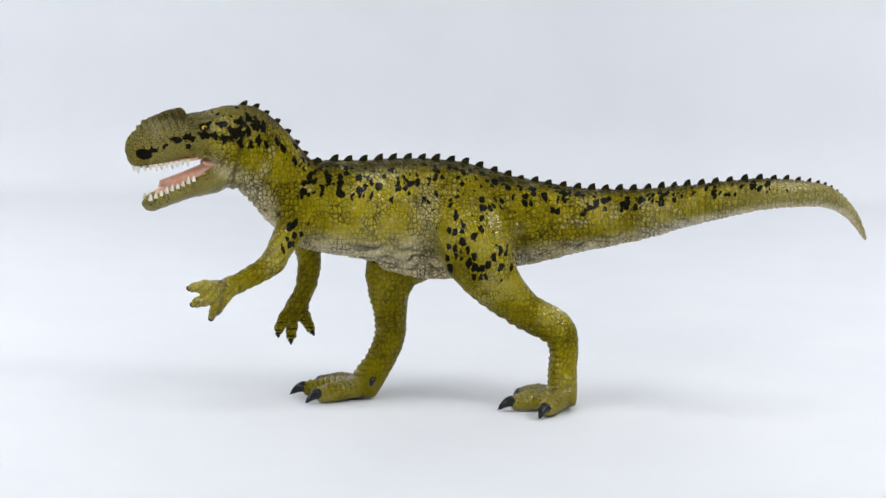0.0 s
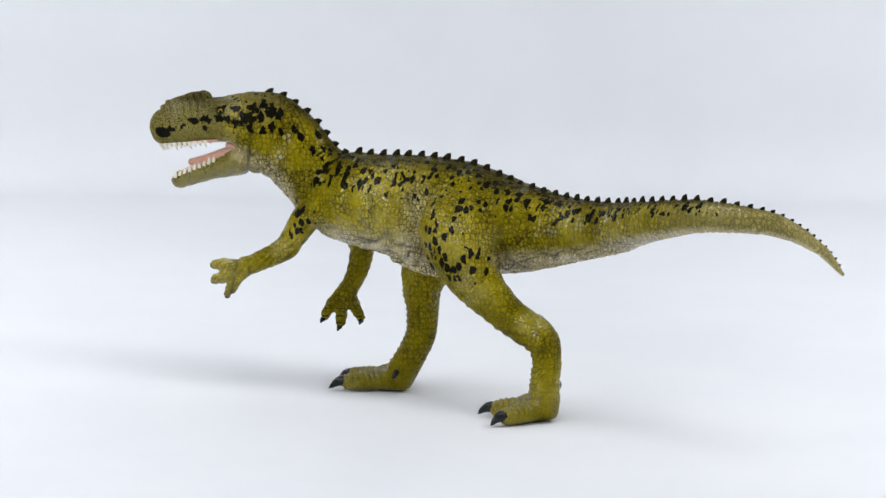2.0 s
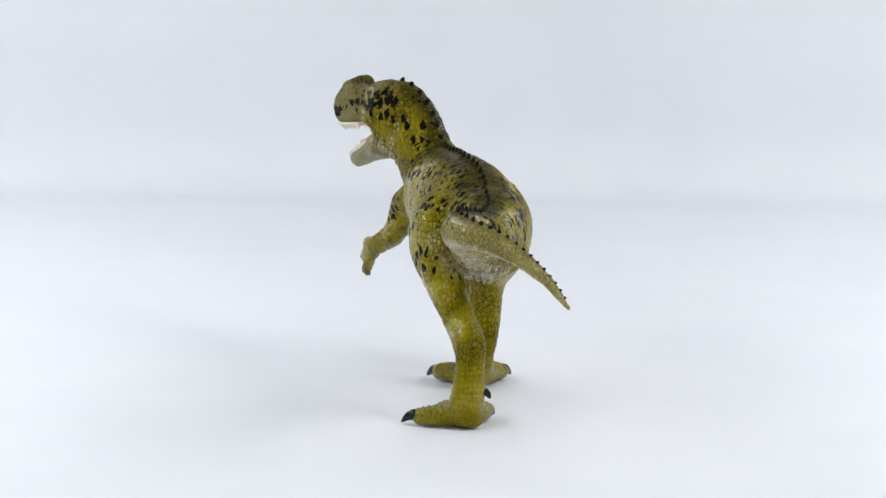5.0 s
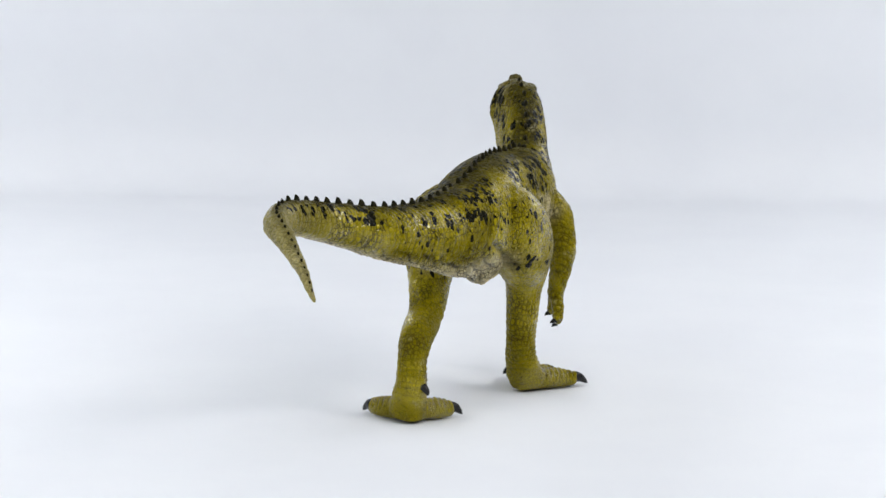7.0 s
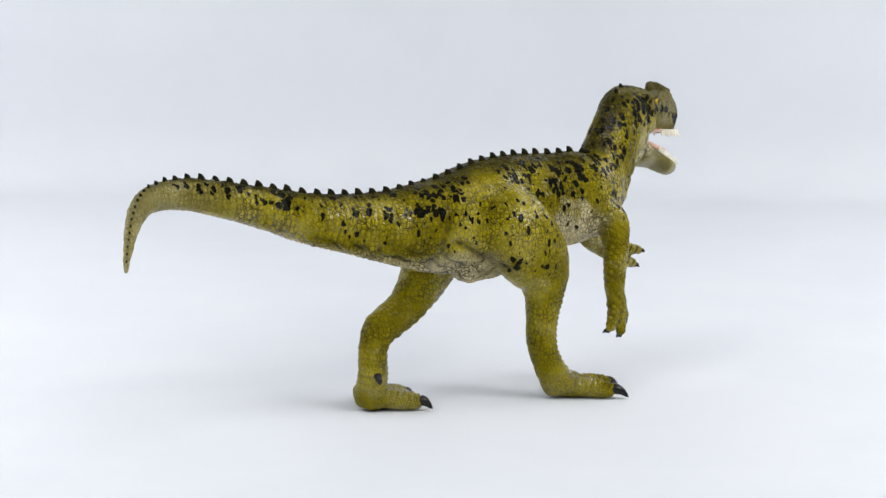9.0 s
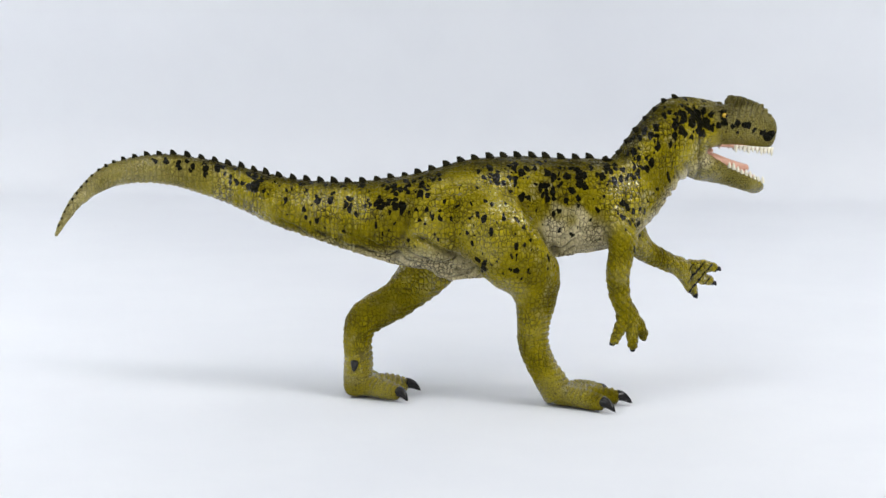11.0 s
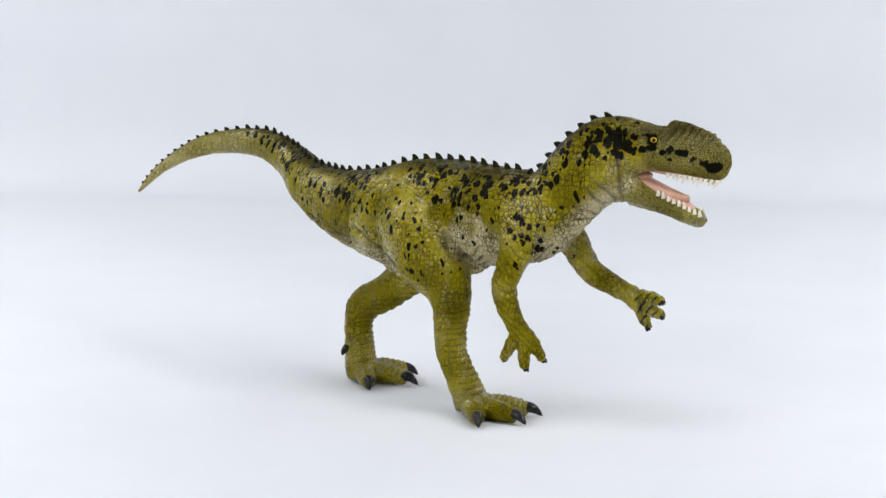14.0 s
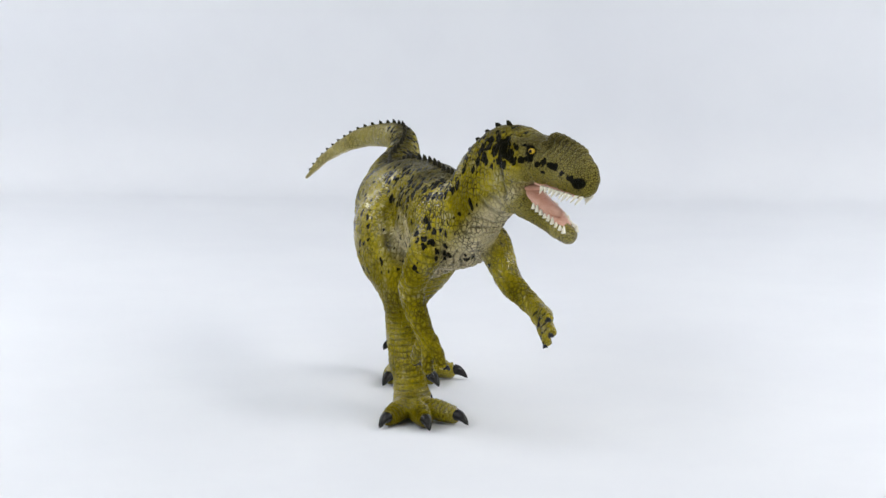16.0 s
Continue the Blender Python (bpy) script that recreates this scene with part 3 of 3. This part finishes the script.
def horn(base, tip, r, bend=(0, 0, 0), seg=8, n=5, flat=1.0, sharp=0.6, across=None):
    """A curved, tapering claw, tooth or spike."""
    base, tip, bend = Vector(base) * MM, Vector(tip) * MM, Vector(bend) * MM
    bm = bmesh.new()
    ax = (tip - base).normalized()
    s = ax.cross((0, 0, 1) if abs(ax.z) < 0.9 else (0, 1, 0)).normalized()
    if across is not None:
        s = (across - ax * across.dot(ax)).normalized()
    u = s.cross(ax)
    rows = []
    for k in range(n):
        f = k / n
        c = base.lerp(tip, f) + bend * math.sin(f * math.pi)
        rr = r * MM * (1 - f) ** sharp
        rows.append([bm.verts.new(c + s * rr * flat * math.cos(a) + u * rr * math.sin(a)) for a in np.linspace(0, 2 * math.pi, seg, endpoint=False)])
    for p, q in zip(rows, rows[1:]):
        for k in range(seg):
            bm.faces.new((p[k], p[(k + 1) % seg], q[(k + 1) % seg], q[k]))
    end = bm.verts.new(tip)
    for k in range(seg):
        bm.faces.new((rows[-1][k], rows[-1][(k + 1) % seg], end))
    bm.faces.new(rows[0][::-1])
    bmesh.ops.recalc_face_normals(bm, faces=bm.faces)
    return bm


def claws():
    for toes, tips, leg in ((TOES_L, TIPS_L, "left_leg"), (TOES_R, TIPS_R, "right_leg")):
        for key, (a, b, c) in toes.items():
            base = Vector(c).lerp(Vector(b), 0.08)
            base.z = 2.9
            part("claw", horn(base, tips[key], 2.1, (0, 0, 0.9), 10, 7), CLAW, MEMBERS[leg], "glossy black claw")
    part("dewclaw", horn((33.8, 0.6, 11.4), (34.2, 2.9, 8.7), 1.4, (0, 0.6, 0), 10, 6), CLAW, MEMBERS["left_leg"], "glossy black claw")
    part("dewclaw", horn((-24.8, 6.5, 8.0), (-25.6, 2.6, 4.8), 1.3, (0, -0.6, 0), 10, 6), CLAW, MEMBERS["right_leg"], "glossy black claw")
    for fingers, tips, arm in ((FINGERS_L, FTIPS_L, "left_arm"), (FINGERS_R, FTIPS_R, "right_arm")):
        for (a, b, c), tip in zip(fingers, tips):
            part("claw", horn(Vector(c).lerp(Vector(tip), 0.25), tip, 0.95, (0, 0, 0.3), 8, 6), CLAW, MEMBERS[arm], "glossy black claw")


def ridge_spikes():
    """The saw of small hooked spikes from nape to tail tip, set on the spine."""
    rng = random.Random(4)
    spine = []
    for name in ("neck", "torso", "tail"):
        for path, up in GROUPS[name][:1]:
            for c, u in zip(path, up):
                spine.append((Vector(c[:3]) + Vector(u) * c[4], Vector(u), name, c[0]))
    spine = [s for s in spine if not (s[2] == "neck" and s[3] > -44) and not (s[2] == "torso" and not -44 < s[3] < 18)]
    spine.sort(key=lambda s: s[3])
    spine = [s for s in spine if not (s[2] == "tail" and s[3] < 18)]
    pts = [s[0] for s in spine]
    length = np.concatenate([[0], np.cumsum([(b - a).length for a, b in zip(pts, pts[1:])])])
    d, total = 2.0, length[-1]
    while d < total - 2.5:
        k = int(np.searchsorted(length, d)) - 1
        f = (d - length[k]) / (length[k + 1] - length[k] + 1e-9)
        p = pts[k].lerp(pts[k + 1], f)
        u = spine[k][1]
        along = (pts[k + 1] - pts[k]).normalized()
        big = 1.0 - 0.7 * smooth(np.array(d / total), 0.68, 1.0)
        big = big * (0.85 if spine[k][3] < -52 else 1.0)
        h = 2.0 * float(big) * rng.uniform(0.85, 1.1)
        base = p - u * (0.9 * float(big) + 0.1)
        tip = p + u * h * 0.85 + along * h * 0.6
        part("spike", horn(base, tip, 1.5 * float(big) + 0.15, along * h * -0.08 + u * h * 0.2, 8, 6, 0.55, 0.75, along.cross(u)), SPIKE, MEMBERS[spine[k][2]], "")
        d += 4.45 * float(0.35 + 0.65 * big) * (1.12 if spine[k][3] < -52 else 1.0) * rng.uniform(0.94, 1.06)


def jaws_inside():
    up = Vector((0, 0, 1))
    for s in (-1, 1):
        for k in range(1, 11):
            f = k / 10
            c = Vector((-80.5, -15.8, 76.7)).lerp(Vector((-95.2, -22.5, 74.9)), f)
            w = 4.6 - 1.2 * f - 1.0 * max(0.0, f - 0.8) * 7
            base = c + SIDE * s * w
            part("tooth", horn(base + up * 0.6, base - up * (1.35 + 0.4 * math.sin(k * 2.1) + 0.3 * f) + FORE * -0.2, 0.74, (0, 0, 0), 7, 4), TOOTH, MEMBERS["head"], "small ivory tooth")
        for k in range(9):
            f = k / 8
            c = Vector((-80, -15.6, 70.9)).lerp(Vector((-91.9, -20.8, 65.4)), f)
            w = 3.9 - 1.5 * f
            base = c + SIDE * s * w
            part("tooth", horn(base - up * 0.6, base + up * (1.3 + 0.4 * math.sin(k * 1.7)), 0.74, (0, 0, 0), 7, 4), TOOTH, MEMBERS["lower_jaw"], "small ivory tooth")
    bm = bmesh.new()
    tube(bm, [(-71, -12.1, 74.4, 3.4, 2.0), (-76, -14.1, 72.9, 3.4, 2.0), (-81, -16.0, 71.2, 3.0, 1.7), (-85.5, -17.9, 69.8, 2.3, 1.5), (-88.0, -19.0, 69.6, 1.3, 1.0)], 4, 16)
    part("tongue", bm, TONGUE, MEMBERS["lower_jaw"], "raised pink tongue")
    bm = bmesh.new()
    tube(bm, [(-69, -11.8, 74.8, 3.4, 1.8), (-72, -12.9, 74.8, 3.2, 1.7), (-74.6, -13.8, 75.2, 2.8, 1.4), (-76, -14.3, 75.6, 2.2, 0.9)], 4, 16)
    part("mouth_lining", bm, TONGUE, MEMBERS["head"], "pink inside of the mouth")
    bm = bmesh.new()
    tube(bm, [(-76, -14.5, 72.6, 3.6, 1.2), (-82, -16.6, 70.3, 3.3, 0.9), (-88, -19.1, 67.4, 2.6, 0.8), (-91, -20.5, 65.8, 1.6, 0.5)], 4, 16)
    part("mouth_floor", bm, TONGUE, MEMBERS["lower_jaw"], "pink floor of the mouth")
    bm = bmesh.new()
    tube(bm, [(-78, -15, 77.3, 3.6, 0.9), (-85, -17.6, 76.4, 2.9, 0.8), (-91, -20.4, 75.6, 2.3, 0.7), (-93.5, -21.6, 75.6, 1.5, 0.6)], 4, 16)
    part("palate", bm, TONGUE, MEMBERS["head"], "pink roof of the mouth")


def eyes():
    for c, s in (((-75.0, -18.7, 86.4), 1), ((-80.2, -9.9, 86.6), -1)):
        c = Vector(c) - SIDE * s * (0.0 if s > 0 else 0.85)
        bm = bmesh.new()
        bmesh.ops.create_uvsphere(bm, u_segments=18, v_segments=12, radius=(1.12 if s > 0 else 1.02) * MM)
        bmesh.ops.scale(bm, vec=(1, 1, 0.8), verts=bm.verts)
        bmesh.ops.translate(bm, vec=c * MM, verts=bm.verts)
        eye = part("eye", bm, IRIS, MEMBERS["head"], "glossy amber eye")
        bm = bmesh.new()
        bmesh.ops.create_uvsphere(bm, u_segments=14, v_segments=10, radius=0.55 * MM)
        bmesh.ops.translate(bm, vec=(c + SIDE * s * 0.72 + FORE * 0.2) * MM, verts=bm.verts)
        part("pupil", bm, CLAW, eye, "round black pupil")


claws()
ridge_spikes()
jaws_inside()
eyes()


# ---- the toy turns on its stand ----
TURN = [(0.0, 0.0, 0.0, 0.0), (1.0, -16.01, 0.44, -0.33), (2.0, -32.06, 0.99, -1.11), (3.0, -48.13, 1.21, -1.61), (4.0, -64.24, 1.38, -1.48),
        (5.2, -83.6, 1.9, -0.7), (6.5, -104.75, 2.45, 1.01), (7.5, -120.97, 2.95, 3.48), (8.5, -137.03, 3.5, 5.57), (9.2, -148.16, 3.9, 6.89),
        (10.2, -164.0, 3.5, 8.9), (11.3, -181.37, 2.47, 10.28), (12.0, -192.37, -0.04, 10.93), (13.0, -208.01, -4.28, 11.2), (14.0, -223.58, -8.59, 10.91),
        (15.0, -239.16, -11.05, 10.17), (16.0, -254.83, -10.78, 9.9)]


def motions():
    walk(figure, [(t, pose(x * MM, y * MM, 0.0002, 0, 0, a)) for t, a, x, y in TURN])


motions()
